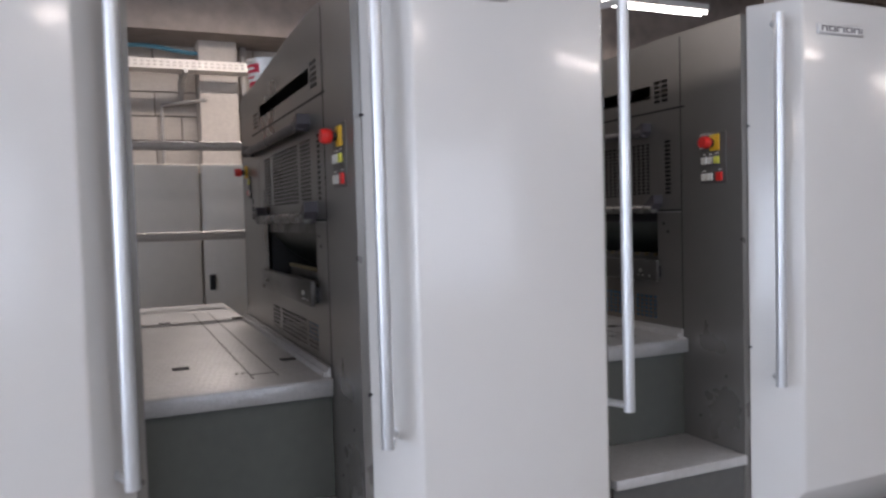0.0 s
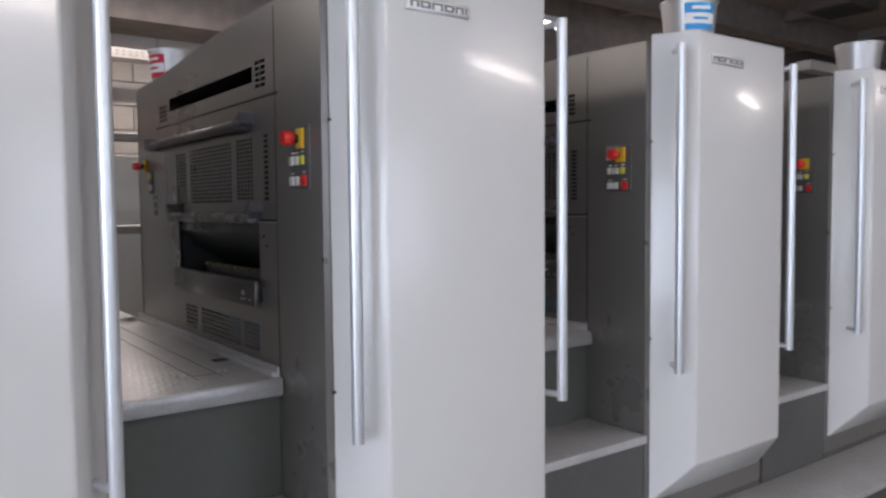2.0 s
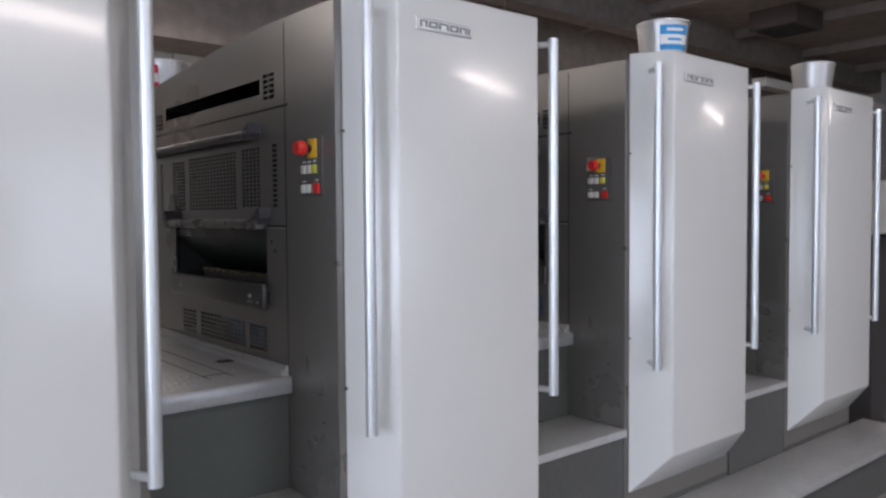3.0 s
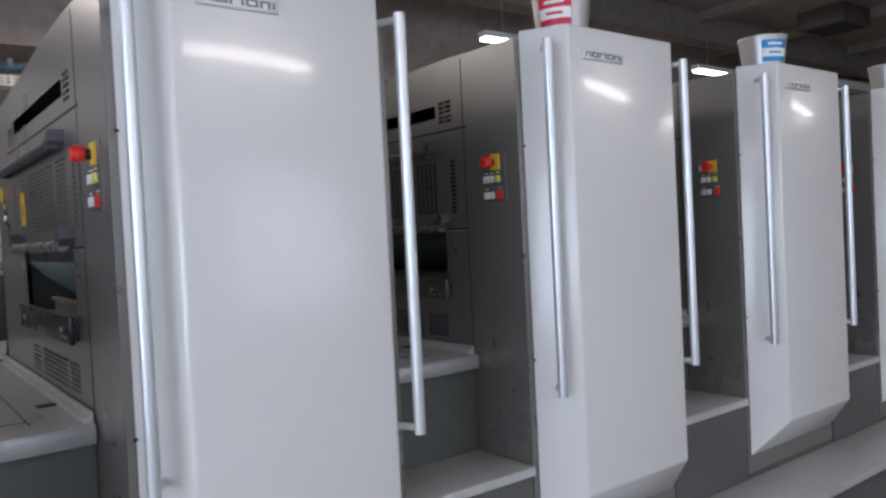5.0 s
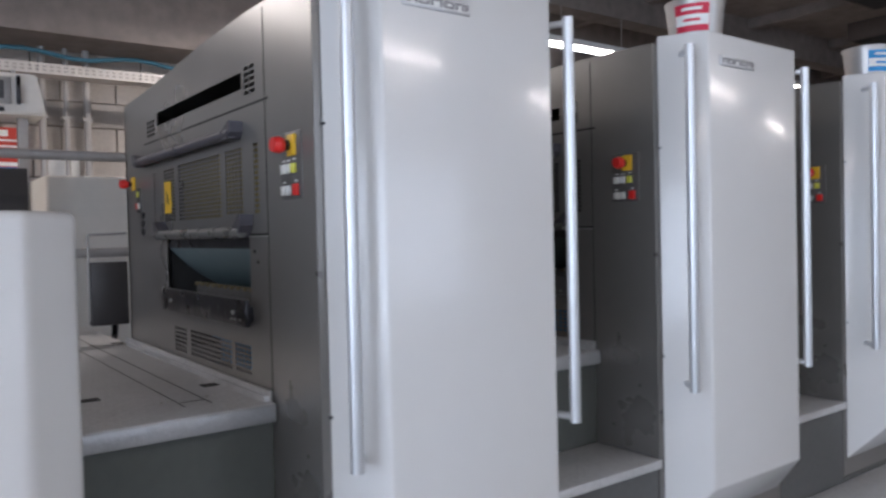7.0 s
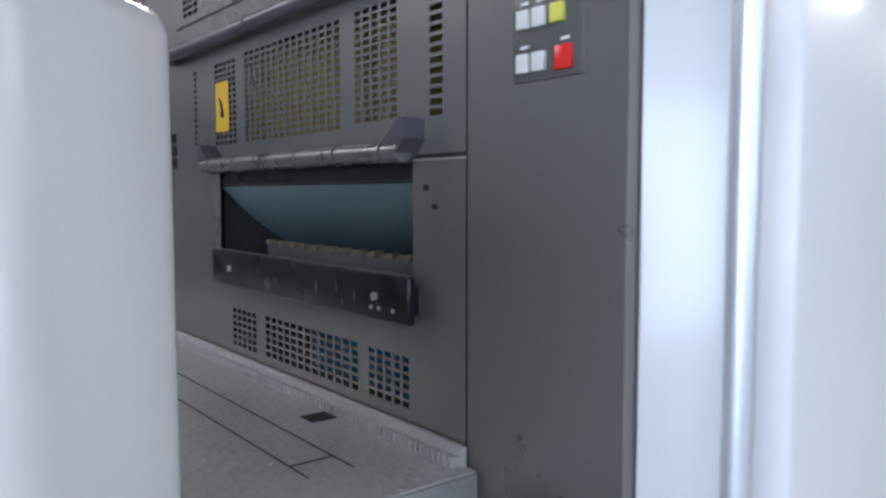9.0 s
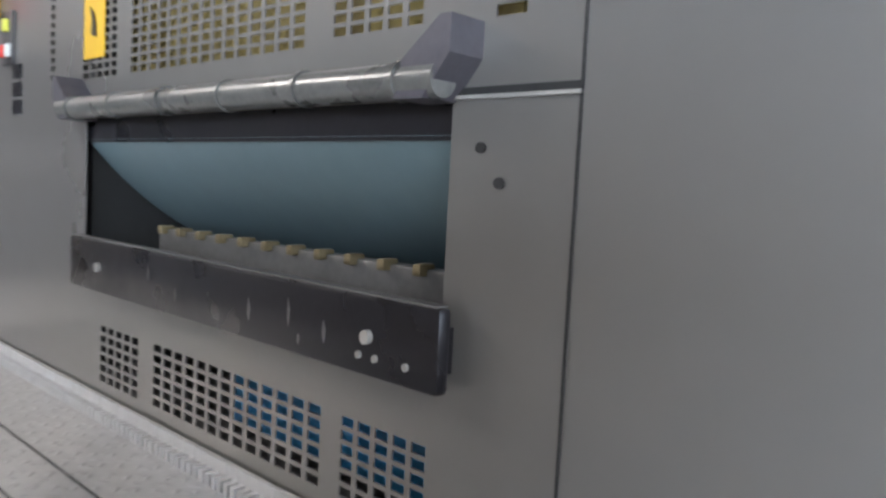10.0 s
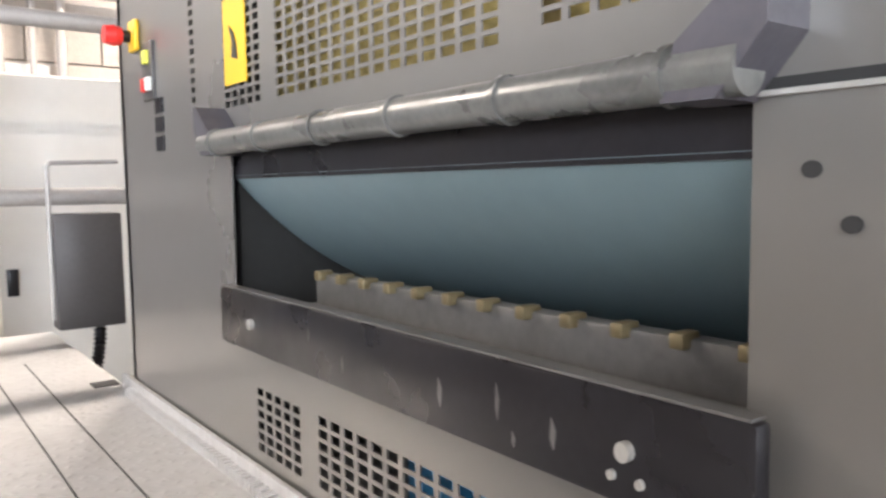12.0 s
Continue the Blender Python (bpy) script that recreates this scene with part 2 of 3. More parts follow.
# ---- printing units ----
def perforated(y0, y1, z0, z1, holes, depth, x=0.0):
    """A sheet in the plane x with rectangular holes that have depth."""
    ys = sorted({round(v, 4) for h in holes for v in h[:2]} | {y0, y1})
    zs = sorted({round(v, 4) for h in holes for v in h[2:]} | {z0, z1})
    iy, iz = {v: i for i, v in enumerate(ys)}, {v: i for i, v in enumerate(zs)}
    full = np.ones((len(ys) - 1, len(zs) - 1), bool)
    for a, b, c, d in holes:
        full[iy[round(a, 4)]:iy[round(b, 4)], iz[round(c, 4)]:iz[round(d, 4)]] = False
    verts, faces, idx = [], [], {}

    def v(i, j, k):
        if (i, j, k) not in idx:
            idx[i, j, k] = len(verts)
            verts.append((x + depth * k, ys[i], zs[j]))
        return idx[i, j, k]
    ny, nz = full.shape
    for i in range(ny):
        # runs of full cells joined upwards
        j = 0
        while j < nz:
            if full[i, j]:
                e = j
                while e + 1 < nz and full[i, e + 1]:
                    e += 1
                faces.append((v(i, j, 0), v(i, e + 1, 0), v(i + 1, e + 1, 0), v(i + 1, j, 0)))
                j = e
            j += 1
    for i in range(ny):
        for j in range(nz):
            if full[i, j]:
                continue
            if i > 0 and full[i - 1, j]:
                faces.append((v(i, j, 0), v(i, j, 1), v(i, j + 1, 1), v(i, j + 1, 0)))
            if i + 1 < ny and full[i + 1, j]:
                faces.append((v(i + 1, j, 0), v(i + 1, j + 1, 0), v(i + 1, j + 1, 1), v(i + 1, j, 1)))
            if j > 0 and full[i, j - 1]:
                faces.append((v(i, j, 0), v(i + 1, j, 0), v(i + 1, j, 1), v(i, j, 1)))
            if j + 1 < nz and full[i, j + 1]:
                faces.append((v(i, j + 1, 0), v(i, j + 1, 1), v(i + 1, j + 1, 1), v(i + 1, j + 1, 0)))
    me = bpy.data.meshes.new("side_panel")
    me.from_pydata(verts, [], faces)
    return me


def slots(y0, y1, z0, z1, ny, nz, fy=0.74, fz=0.68):
    out = []
    dy, dz = (y1 - y0) / ny, (z1 - z0) / nz
    for i in range(ny):
        for j in range(nz):
            out.append((y0 + dy * (i + (1 - fy) / 2), y0 + dy * (i + (1 + fy) / 2), z0 + dz * (j + (1 - fz) / 2), z0 + dz * (j + (1 + fz) / 2)))
    return out


YB = 1.885
HOLES = (slots(0.452, 0.478, 1.452, 1.645, 1, 13, 1.0, 0.62)
         + slots(0.556, 0.703, 1.456, 1.642, 5, 15)
         + slots(0.748, 1.200, 1.450, 1.640, 15, 15)
         + slots(1.245, 1.380, 1.450, 1.635, 5, 15)
         + slots(1.488, 1.505, 1.455, 1.635, 1, 13, 1.0, 0.6)
         + slots(0.524, 0.662, 1.006, 1.091, 5, 6)
         + slots(0.692, 1.108, 1.004, 1.092, 13, 6)
         + slots(1.152, 1.297, 1.002, 1.090, 5, 6)
         + slots(0.457, 0.528, 1.775, 1.857, 2, 5, 0.85)
         + slots(1.470, 1.570, 1.766, 1.830, 3, 4, 0.8)
         + [(0.546, 1.440, 1.798, 1.845), (0.514, 1.362, 1.150, 1.392)])
SIDE = perforated(0.139, YB, 0.30, 1.90, HOLES, 0.002)
SIDE.materials.append(GREY)
TOP = [(0.139, 1.90), (YB, 1.90), (YB, 1.925), (YB - 0.03, 1.935), (1.55, 1.945), (1.2, 1.968), (0.90, 1.988), (0.50, 2.0), (0.20, 1.995), (0.139, 1.992)]


def cover_mesh():
    """White front cover with slanted flanks and a slanted lower lip."""
    bm = bmesh.new()
    zt = 2.018
    pts = {}
    for n, (x, y, zb) in {'a': (0.019, 0.138, 0.372), 'b': (0.104, 0, 0.53), 'c': (0.63, 0, 0.53), 'd': (0.715, 0.138, 0.372)}.items():
        pts[n] = (bm.verts.new((x, y, zb)), bm.verts.new((x, y, zt)))
    for p, q in ('ab', 'bc', 'cd', 'da'):
        bm.faces.new((pts[p][0], pts[q][0], pts[q][1], pts[p][1]))
    bm.faces.new([pts[n][1] for n in 'abcd'])
    bm.faces.new([pts[n][0] for n in 'abcd'])
    bmesh.ops.recalc_face_normals(bm, faces=bm.faces)
    bmesh.ops.bevel(bm, geom=list(bm.edges), offset=0.007, segments=3, affect='EDGES', profile=0.5)
    return bm


def badge(parent):
    """Maker's plate: plain dark shapes on silver."""
    b = part("badge", boxes(((0.160, -0.006, 1.913), (0.356, 0.001, 1.946)), bev=0.002), BADGE, parent, "silver maker's plate with dark marks")
    part("backing", boxes(((0.166, -0.0072, 1.918), (0.350, -0.0058, 1.941))), LWHITE, b, soft=False)
    bm = bmesh.new()
    x, z0, z1 = 0.172, 1.921, 1.938
    for i, w in enumerate((0.026, 0.030, 0.034, 0.030, 0.026, 0.007)):
        box(bm, (x, -0.0085, z0), (x + 0.0065, -0.007, z1))
        if i < 5:
            box(bm, (x + w - 0.0065, -0.0085, z0), (x + w, -0.007, z1 - (0.004 if i in (0, 4) else 0)))
            box(bm, (x, -0.0085, z1 - 0.0045), (x + w, -0.007, z1))
            if i in (1, 3):
                box(bm, (x, -0.0085, z0), (x + w, -0.007, z0 + 0.0045))
        x += w + 0.0045
    part("marks", bm, BADGEDK, b, "dark maker's mark", soft=False)


def grip(parent, xh, yh, xs, ys):
    """Long tubular handle held off a slanted flank by two arms."""
    hnd = part("handle", one(rod, (xh, yh, 0.862), (xh, yh, 1.965), 0.0152, 20), ALU, parent, "long aluminium tube handle")
    for z in (0.878, 1.950):
        part("arm", one(rod, (xh, yh, z), (xs, ys, z), 0.010, 10), ALU, hnd)


def estop(parent, y, z, r=0.021):
    e = part("emergency_stop", boxes(((-0.010, y - 0.031, z - 0.026), (-0.002, y + 0.012, z + 0.026)), bev=0.002), YELLOW, parent, "yellow plate of a red emergency stop button")
    part("collar", one(rod, (-0.010, y, z), (-0.026, y, z), r * 0.6, 16), BLACK, e)
    bm = bmesh.new()
    rod(bm, (-0.024, y, z), (-0.036, y, z), r * 0.85, 24, r)
    rod(bm, (-0.036, y, z), (-0.052, y, z), r, 24, r * 0.82)
    part("push_button", bm, RED, e, "red mushroom push button")


def control_panel(parent, full):
    p = part("control_panel", boxes(((-0.003, 0.205, 1.480), (0.002, 0.325, 1.645)), bev=0.002), PANELM, parent, "grey push button plate")
    estop(p, 0.262, 1.611)
    keys = [(0.302, 1.555, KEY), (0.274, 1.555, KEY), (0.243, 1.555, LIME), (0.302, 1.502, KEY), (0.274, 1.502, KEY), (0.232, 1.502, RED)]
    if full:
        keys.append((0.308, 1.606, KEY))
    for y, z, m in keys:
        w = 0.0105 if m is not RED else 0.013
        part("button", boxes(((-0.011, y - w, z - w * 1.1), (-0.003, y + w, z + w * 1.1)), bev=0.0015), m, p)
    for y, z in ((0.302, 1.575), (0.274, 1.575), (0.302, 1.522), (0.243, 1.577), (0.232, 1.524)):
        part("lettering", boxes(((-0.0055, y - 0.007, z - 0.0018), (-0.0035, y + 0.007, z + 0.0018))), LWHITE, p, soft=False)


XB = -0.028


def guard_bar(parent, y0, y1, z, drop, tube, lab, rings):
    """Round bar across the panel, held by a slanted bracket at each end."""
    g = part("guard_bar", one(rod, (XB, y0 + 0.012, z), (XB, y1 - 0.012, z), 0.0155, 20), tube, parent, lab)
    for y in (y0, y1 - 0.020):
        bm = bmesh.new()
        t = 1 if y == y0 else -1
        c = y + 0.010
        prism(bm, [(c + t * 0.050, z - 0.016), (c + t * 0.012, z - 0.016), (c - t * 0.012, z + drop + 0.014), (c - t * 0.012, z + drop + 0.044), (c - t * 0.002, z + drop + 0.044), (c + t * 0.040, z + 0.016)], 'x', XB - 0.012, 0.001)
        part("bracket", bm, GUARD, g, "slanted dark bracket", soft=False)
    for i in range(rings):
        y = y0 + 0.06 + (y1 - y0 - 0.12) * i / (rings - 1)
        part("clamp_ring", one(rod, (XB, y - 0.003, z), (XB, y + 0.003, z), 0.0178, 20), tube, g)


def arc_mesh(cx, cz, r, a0, a1, y0, y1, n=24):
    """A stretch of a hollow cylinder lying along y."""
    pts = [(cx + r * math.cos(a0 + (a1 - a0) * i / n), cz + r * math.sin(a0 + (a1 - a0) * i / n)) for i in range(n + 1)]
    pts += [(cx + (r - 0.02) * math.cos(a1 + (a0 - a1) * i / n), cz + (r - 0.02) * math.sin(a1 + (a0 - a1) * i / n)) for i in range(n + 1)]
    return one(prism, pts, 'y', y0, y1)


# depth along the unit: drawn places and true places
DRAWN = [0.139, 0.345, 0.404, 0.514, 1.362, 1.885]
TRUE = [0.139, 0.336, 0.409, 0.537, 1.285, 1.810]


def deepen(u, cover):
    """Set the true depth of the parts behind the front cover."""
    keep = {cover, *cover.children_recursive}
    for ob in u.children_recursive:
        if ob in keep or ob.data is SIDE:
            continue
        for v in ob.data.vertices:
            v.co.y = np.interp(v.co.y, DRAWN, TRUE)


for v in SIDE.vertices:
    v.co.y = np.interp(v.co.y, DRAWN, TRUE)


def printing_unit(x, blue=False, full=True):
    u = tagged(new("printing_unit"), "offset press unit, white cover, dark grey side" + (", blue cylinder" if blue else ""), "printing press", "units of the press")
    c = part("cover", cover_mesh(), WHITE, u, "glossy white front cover")
    badge(c)
    grip(c, 0.020, 0.012, 0.062, 0.072)
    grip(c, 0.702, 0.004, 0.674, 0.072)
    for z in (1.650, 0.964):
        part("screw", one(rod, (0.016, 0.128, z), (0.026, 0.134, z), 0.004, 8), BLACK, c)
    s = new("side_panel", SIDE)
    s.parent = u
    s["label"] = "dark grey side panel with louvre slots"
    part("top_hood", one(prism, TOP, 'x', 0.0, 0.735), GREY, u, soft=False)
    part("right_flank", boxes(((0.720, 0.139, 0.30), (0.735, YB, 1.90))), GREY, u, soft=False)
    part("back_plate", boxes(((0.0, YB - 0.02, 0.30), (0.720, YB - 0.001, 1.90))), GREY, u, soft=False)
    part("front_plate", boxes(((0.001, 0.1395, 0.30), (0.720, 0.152, 1.90))), GREY, u, soft=False)
    part("bed", boxes(((0.02, 0.152, 0.30), (0.720, YB - 0.02, 0.95))), GREY, u, soft=False)
    # inner walls coloured near-black to carry the shade inside the opening
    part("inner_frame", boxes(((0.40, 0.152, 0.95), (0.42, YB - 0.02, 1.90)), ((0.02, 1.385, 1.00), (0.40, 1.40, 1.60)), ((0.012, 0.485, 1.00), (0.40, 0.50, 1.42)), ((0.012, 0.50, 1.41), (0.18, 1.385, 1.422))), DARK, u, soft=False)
    # yellow lining on the blue unit, elsewhere a dark sheet as louvre shade
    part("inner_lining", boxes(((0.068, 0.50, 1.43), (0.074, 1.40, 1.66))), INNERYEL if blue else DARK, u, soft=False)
    part("inner_duct", boxes(((0.045, 0.50, 1.068), (0.055, 1.02, 1.10)), ((0.07, 0.50, 0.99), (0.08, 1.02, 1.06)), bev=0.003), INNERBLUE, u, "blue duct behind the lower louvres")
    part("blanket_cylinder", arc_mesh(0.464, 1.752, 0.60, radians(220.5), radians(250), 0.502, 1.375, 20), BLUE if blue else GREENBLK, u, "pale blue blanket cylinder" if blue else "dark blanket cylinder")
    part("cylinder_cap", boxes(((0.008, 0.503, 1.358), (0.03, 1.375, 1.409))), BLACK, u, soft=False)
    cb = part("clamp_bar", boxes(((0.062, 0.503, 1.196), (0.084, 1.235, 1.236)), ((0.040, 0.503, 1.176), (0.110, 1.25, 1.197)), bev=0.003), CLAMP, u, "grey clamp bar below the cylinder")
    for i in range(12):
        y = 0.545 + i * 0.060
        part("clip", boxes(((0.052, y, 1.229), (0.074, y + 0.013, 1.241)), bev=0.002), BRASS, cb, "small brass clip")
    fb = part("finger_guard", boxes(((-0.028, 0.494, 1.145), (-0.012, 1.345, 1.219)), bev=0.005), BLACK if blue else GUARDM, u, "dark finger guard bar with worn paint")
    part("edge_strip", boxes(((-0.027, 0.498, 1.2185), (-0.013, 1.341, 1.2205))), CLAMP, fb, "bare steel edge", soft=False)
    for y in (0.584, 1.227):
        part("bolt", one(rod, (-0.034, y, 1.182), (-0.027, y, 1.182), 0.0065, 14), STEEL, fb)
    for y in (0.597, 0.572, 0.528):
        part("bolt", one(rod, (-0.031, y, 1.164), (-0.027, y, 1.164), 0.0035, 8), STEEL, fb)
    if blue:
        for y, z, w, h in ((0.655, 1.176, 0.004, 0.011), (0.72, 1.186, 0.003, 0.014), (0.80, 1.178, 0.004, 0.012), (0.98, 1.172, 0.003, 0.009), (1.06, 1.19, 0.003, 0.008), (0.70, 1.162, 0.003, 0.006)):
            part("paint_chip", one(prism, [(y, z - h), (y + w, z - h * 0.3), (y + w * 0.6, z + h), (y - w * 0.7, z + h * 0.2)], 'x', -0.0286, -0.027), CLAMP, fb, soft=False)
    for y in (0.502, 1.31):
        part("stay", boxes(((-0.014, y, 1.16), (0.0, y + 0.02, 1.20))), BLACK, fb)
    guard_bar(u, 0.490, 1.385, 1.404, 0.004, TUBE, "worn round guard bar above the opening", 6)
    guard_bar(u, 0.545, 1.640, 1.678, -0.012, GUARD, "dark round handle bar above the louvres", 3)
    control_panel(u, full)
    estop(u, 1.775, 1.610, 0.018)
    part("small_panel", boxes(((-0.005, 1.672, 1.495), (0.001, 1.728, 1.59)), bev=0.001), PLATE, u)
    for y, z, m in ((1.700, 1.565, LIME), (1.712, 1.520, RED), (1.688, 1.520, KEY)):
        part("button", boxes(((-0.011, y - 0.010, z - 0.011), (-0.004, y + 0.010, z + 0.011)), bev=0.001), m, u)
    for i in range(3):
        part("stencil_mark", boxes(((-0.003, 1.635, 1.408 + i * 0.031), (0.001, 1.675, 1.432 + i * 0.031))), BLACK, u, soft=False)
    part("seam", boxes(((-0.0012, 0.404, 0.985), (0.001, 0.4062, 1.985))), DARK, u, soft=False)
    part("seam", boxes(((-0.002, 0.404, 1.394), (0.001, 0.512, 1.400))), DARK, u, soft=False)
    part("edge_strip", boxes(((-0.004, 0.405, 1.3905), (0.001, 0.512, 1.3935))), STEEL, u, soft=False)
    part("seam", boxes(((-0.0012, 0.39, 1.745), (0.001, 1.61, 1.7515))), DARK, u, soft=False)
    for y, z in ((0.485, 1.351), (0.467, 1.323)):
        part("screw_hole", one(rod, (-0.002, y, z), (0.002, y, z), 0.0046, 12), DARK, u)
    if blue:
        st = part("warning_sticker", boxes(((-0.003, 1.288, 1.480), (-0.001, 1.366, 1.590))), YELLOW, u, "yellow warning sticker with a black hand sign", soft=False)
        part("pictogram", one(prism, [(1.315, 1.51), (1.335, 1.514), (1.332, 1.535), (1.342, 1.555), (1.326, 1.545), (1.318, 1.53)], 'x', -0.0045, -0.003), BLACK, st, soft=False)
    part("plinth", boxes(((0.0, 0.1395, 0.0), (0.735, YB, 0.298))), GREYB, u, soft=False)
    deepen(u, c)
    u.matrix_world = pose(x, 0, 0)
    return u


UX = [0.0, 1.2335, 2.479, 3.736]
printing_unit(UX[0], blue=True, full=False)
printing_unit(UX[1], full=False)
U2 = printing_unit(UX[2])
copy_thing(U2, pose(UX[3], 0, 0))


# ---- platforms and steps between the units ----
def platform(x1, step=True):
    x0 = x1 - 0.50
    zt = 0.960
    p = tagged(new("platform"), "raised tread plate platform with a dark riser between press units", "platform", "platforms between units")
    part("tread", boxes(((x0, 0.384, zt - 0.03), (x1 - 0.003, 2.60, zt)), bev=0.004), TREAD, p, "aluminium tread plate")
    part("nosing", boxes(((x0 + 0.002, 0.379, zt - 0.048), (x1 - 0.005, 0.396, zt - 0.003)), bev=0.004), NOSE, p)
    # toothed kerb strip against the side of the unit
    part("kerb", boxes(((x1 - 0.012, 0.405, zt), (x1 - 0.005, 1.85, zt + 0.028))), TREAD, p, soft=False)
    bm = bmesh.new()
    for i in range(100):
        y = 0.412 + i * 0.0138
        box(bm, (x1 - 0.026, y, zt), (x1 - 0.012, y + 0.007, zt + 0.014))
    tagged(part("kerb_teeth", bm, TREAD, p, soft=False), kind="stuff")
    part("riser", boxes(((x0, 0.41, 0.0), (x1 - 0.003, 2.58, zt - 0.03))), RISER, p, "dark green-grey riser", soft=False)
    for x, y in ((x1 - 0.37, 0.76), (x1 - 0.05, 0.74), (x1 - 0.345, 1.90), (x1 - 0.03, 1.90)):
        # flat dark plates, the recess shade is only their colour
        part("lift_hole", boxes(((x - 0.028, y - 0.022, zt - 0.0005), (x + 0.020, y + 0.022, zt + 0.0015))), DARK, p, "dark lifting recess", soft=False)
    for a, b in (((x1 - 0.203, 0.50), (x1 - 0.2005, 2.2)), ((x1 - 0.133, 0.50), (x1 - 0.1305, 2.2)), ((x1 - 0.2, 0.555), (x1 - 0.1335, 0.5585))):
        part("hatch_joint", boxes(((*a, zt - 0.001), (*b, zt + 0.0012))), DARK, p, "dark joint of the hatch", soft=False)
    for x in (x1 - 0.235, x1 - 0.217, x1 - 0.115, x1 - 0.095):
        part("screw", one(rod, (x, 0.585, zt - 0.001), (x, 0.585, zt + 0.004), 0.0045, 8), STEEL, p)
    if step:
        s = tagged(new("step"), "tread plate step in front of the raised platform", "step", "steps between units")
        part("tread", boxes(((x0, 0.124, 0.596), (x1 - 0.003, 0.409, 0.626)), bev=0.004), TREAD, s, "aluminium tread plate")
        part("riser", boxes(((x0, 0.142, 0.0), (x1 - 0.003, 0.408, 0.596))), GREYB, s, soft=False)


for i, x in enumerate(UX):
    platform(x, i > 0)

w = tagged(new("walkway"), "low tread plate walkway along the foot of the press", "walkway")
part("tread", boxes(((0.75, -0.16, 0.25), (4.65, 0.1385, 0.28)), bev=0.004), TREAD, w)
part("skirt", boxes(((0.75, -0.10, 0.0), (4.48, 0.1385, 0.25))), GREYB, w, soft=False)


# ---- guard rails behind the platforms ----
r = tagged(new("guard_rail"), "grey steel tube rail behind the platforms", "rail")
for z in (1.33, 1.81):
    part("rail", one(rod, (-2.6, 2.62, z), (4.2, 2.62, z), 0.024, 14), PIPE, r)
for x in (-2.6, -1.3, 0.66, 2.02, 3.3):
    part("post", one(rod, (x, 2.665, 0.0), (x, 2.665, 2.15), 0.018, 12), PIPE, r)
part("knob", one(rod, (0.70, 2.60, 1.50), (0.74, 2.57, 1.56), 0.022, 10), BLACK, r)


# ---- control box hung on the rail ----
cb = tagged(new("pendant_box"), "dark grey control box hung from the rail by a wire hook", "control box")
part("case", boxes(((-0.005, 2.50, 0.975), (0.165, 2.58, 1.285)), bev=0.006), PLATE, cb)
bm = bmesh.new()
pipe_run(bm, [(-0.008, 2.54, 1.0), (-0.008, 2.54, 1.41), (0.0, 2.54, 1.42), (0.17, 2.54, 1.425)], 0.006, 8)
part("wire_hook", bm, PIPE, cb)
bm = bmesh.new()
tube_through(bm, [(0.105 - 0.03 * (i / 52) ** 2, 2.54, 0.975 - i * 0.0032) for i in range(52)], [0.0175 if i % 4 < 2 else 0.0135 for i in range(52)])
part("hose", bm, BLACK, cb, "corrugated black hose")


# ---- ink tins ----
def tin(x, y, z, label_mat, turn, r=0.097, h=0.124):
    t = tagged(new("ink_tin"), "tapered metal ink tin with a %s label" % {LBLUE: "blue", LRED: "red"}.get(label_mat, "plain"), "ink tin", "ink tins")
    part("body", one(rod, (0, 0, 0), (0, 0, h), r * 0.86, 40, r), TIN, t)
    part("rim", one(rod, (0, 0, h - 0.004), (0, 0, h + 0.005), r * 1.04, 40), TIN, t)
    for name, m, a, b, da in (("label", label_mat, 0.14, 0.86, 0.62), ("label_band", LWHITE, 0.30, 0.58, 0.60), ("label_text", label_mat, 0.40, 0.47, 0.3), ("label_text", LWHITE, 0.68, 0.76, 0.35)):
        off = {"label": 0.0012, "label_band": 0.0020}.get(name, 0.0028)
        bm = bmesh.new()
        n = 12
        lo, hi = [], []
        for i in range(n + 1):
            ang = -da + 2 * da * i / n
            for lst, fz in ((lo, a), (hi, b)):
                rad = r * (0.86 + 0.14 * fz) + off
                lst.append(bm.verts.new((rad * math.sin(ang), -rad * math.cos(ang), fz * h)))
        for i in range(n):
            bm.faces.new((lo[i], lo[i + 1], hi[i + 1], hi[i]))
        part(name, bm, m, t)
    t.matrix_world = pose(x, y, z, 0, 0, turn)


tin(UX[1] + 0.205, 0.118, 2.018, LRED, -62)
tin(UX[2] + 0.205, 0.118, 2.018, LBLUE, -28)
tin(UX[3] + 0.205, 0.118, 2.018, LBLUE, 75)
tin(UX[1] + 0.10, 1.62, 1.943, LRED, -75, 0.095, 0.125)


# ---- low end unit with white casing ----
e = tagged(new("low_end_unit"), "low white rounded end casing of the press", "press casing")
bm = bmesh.new()
prism(bm, [(-2.4, -0.06), (-0.623, -0.06), (-0.530, 0.03), (-0.530, 0.36), (-2.4, 0.36)], 'z', 0.0, 1.443)
bmesh.ops.recalc_face_normals(bm, faces=bm.faces)
bmesh.ops.bevel(bm, geom=list(bm.edges), offset=0.016, segments=3, affect='EDGES', profile=0.5)
part("casing", bm, WHITE, e)


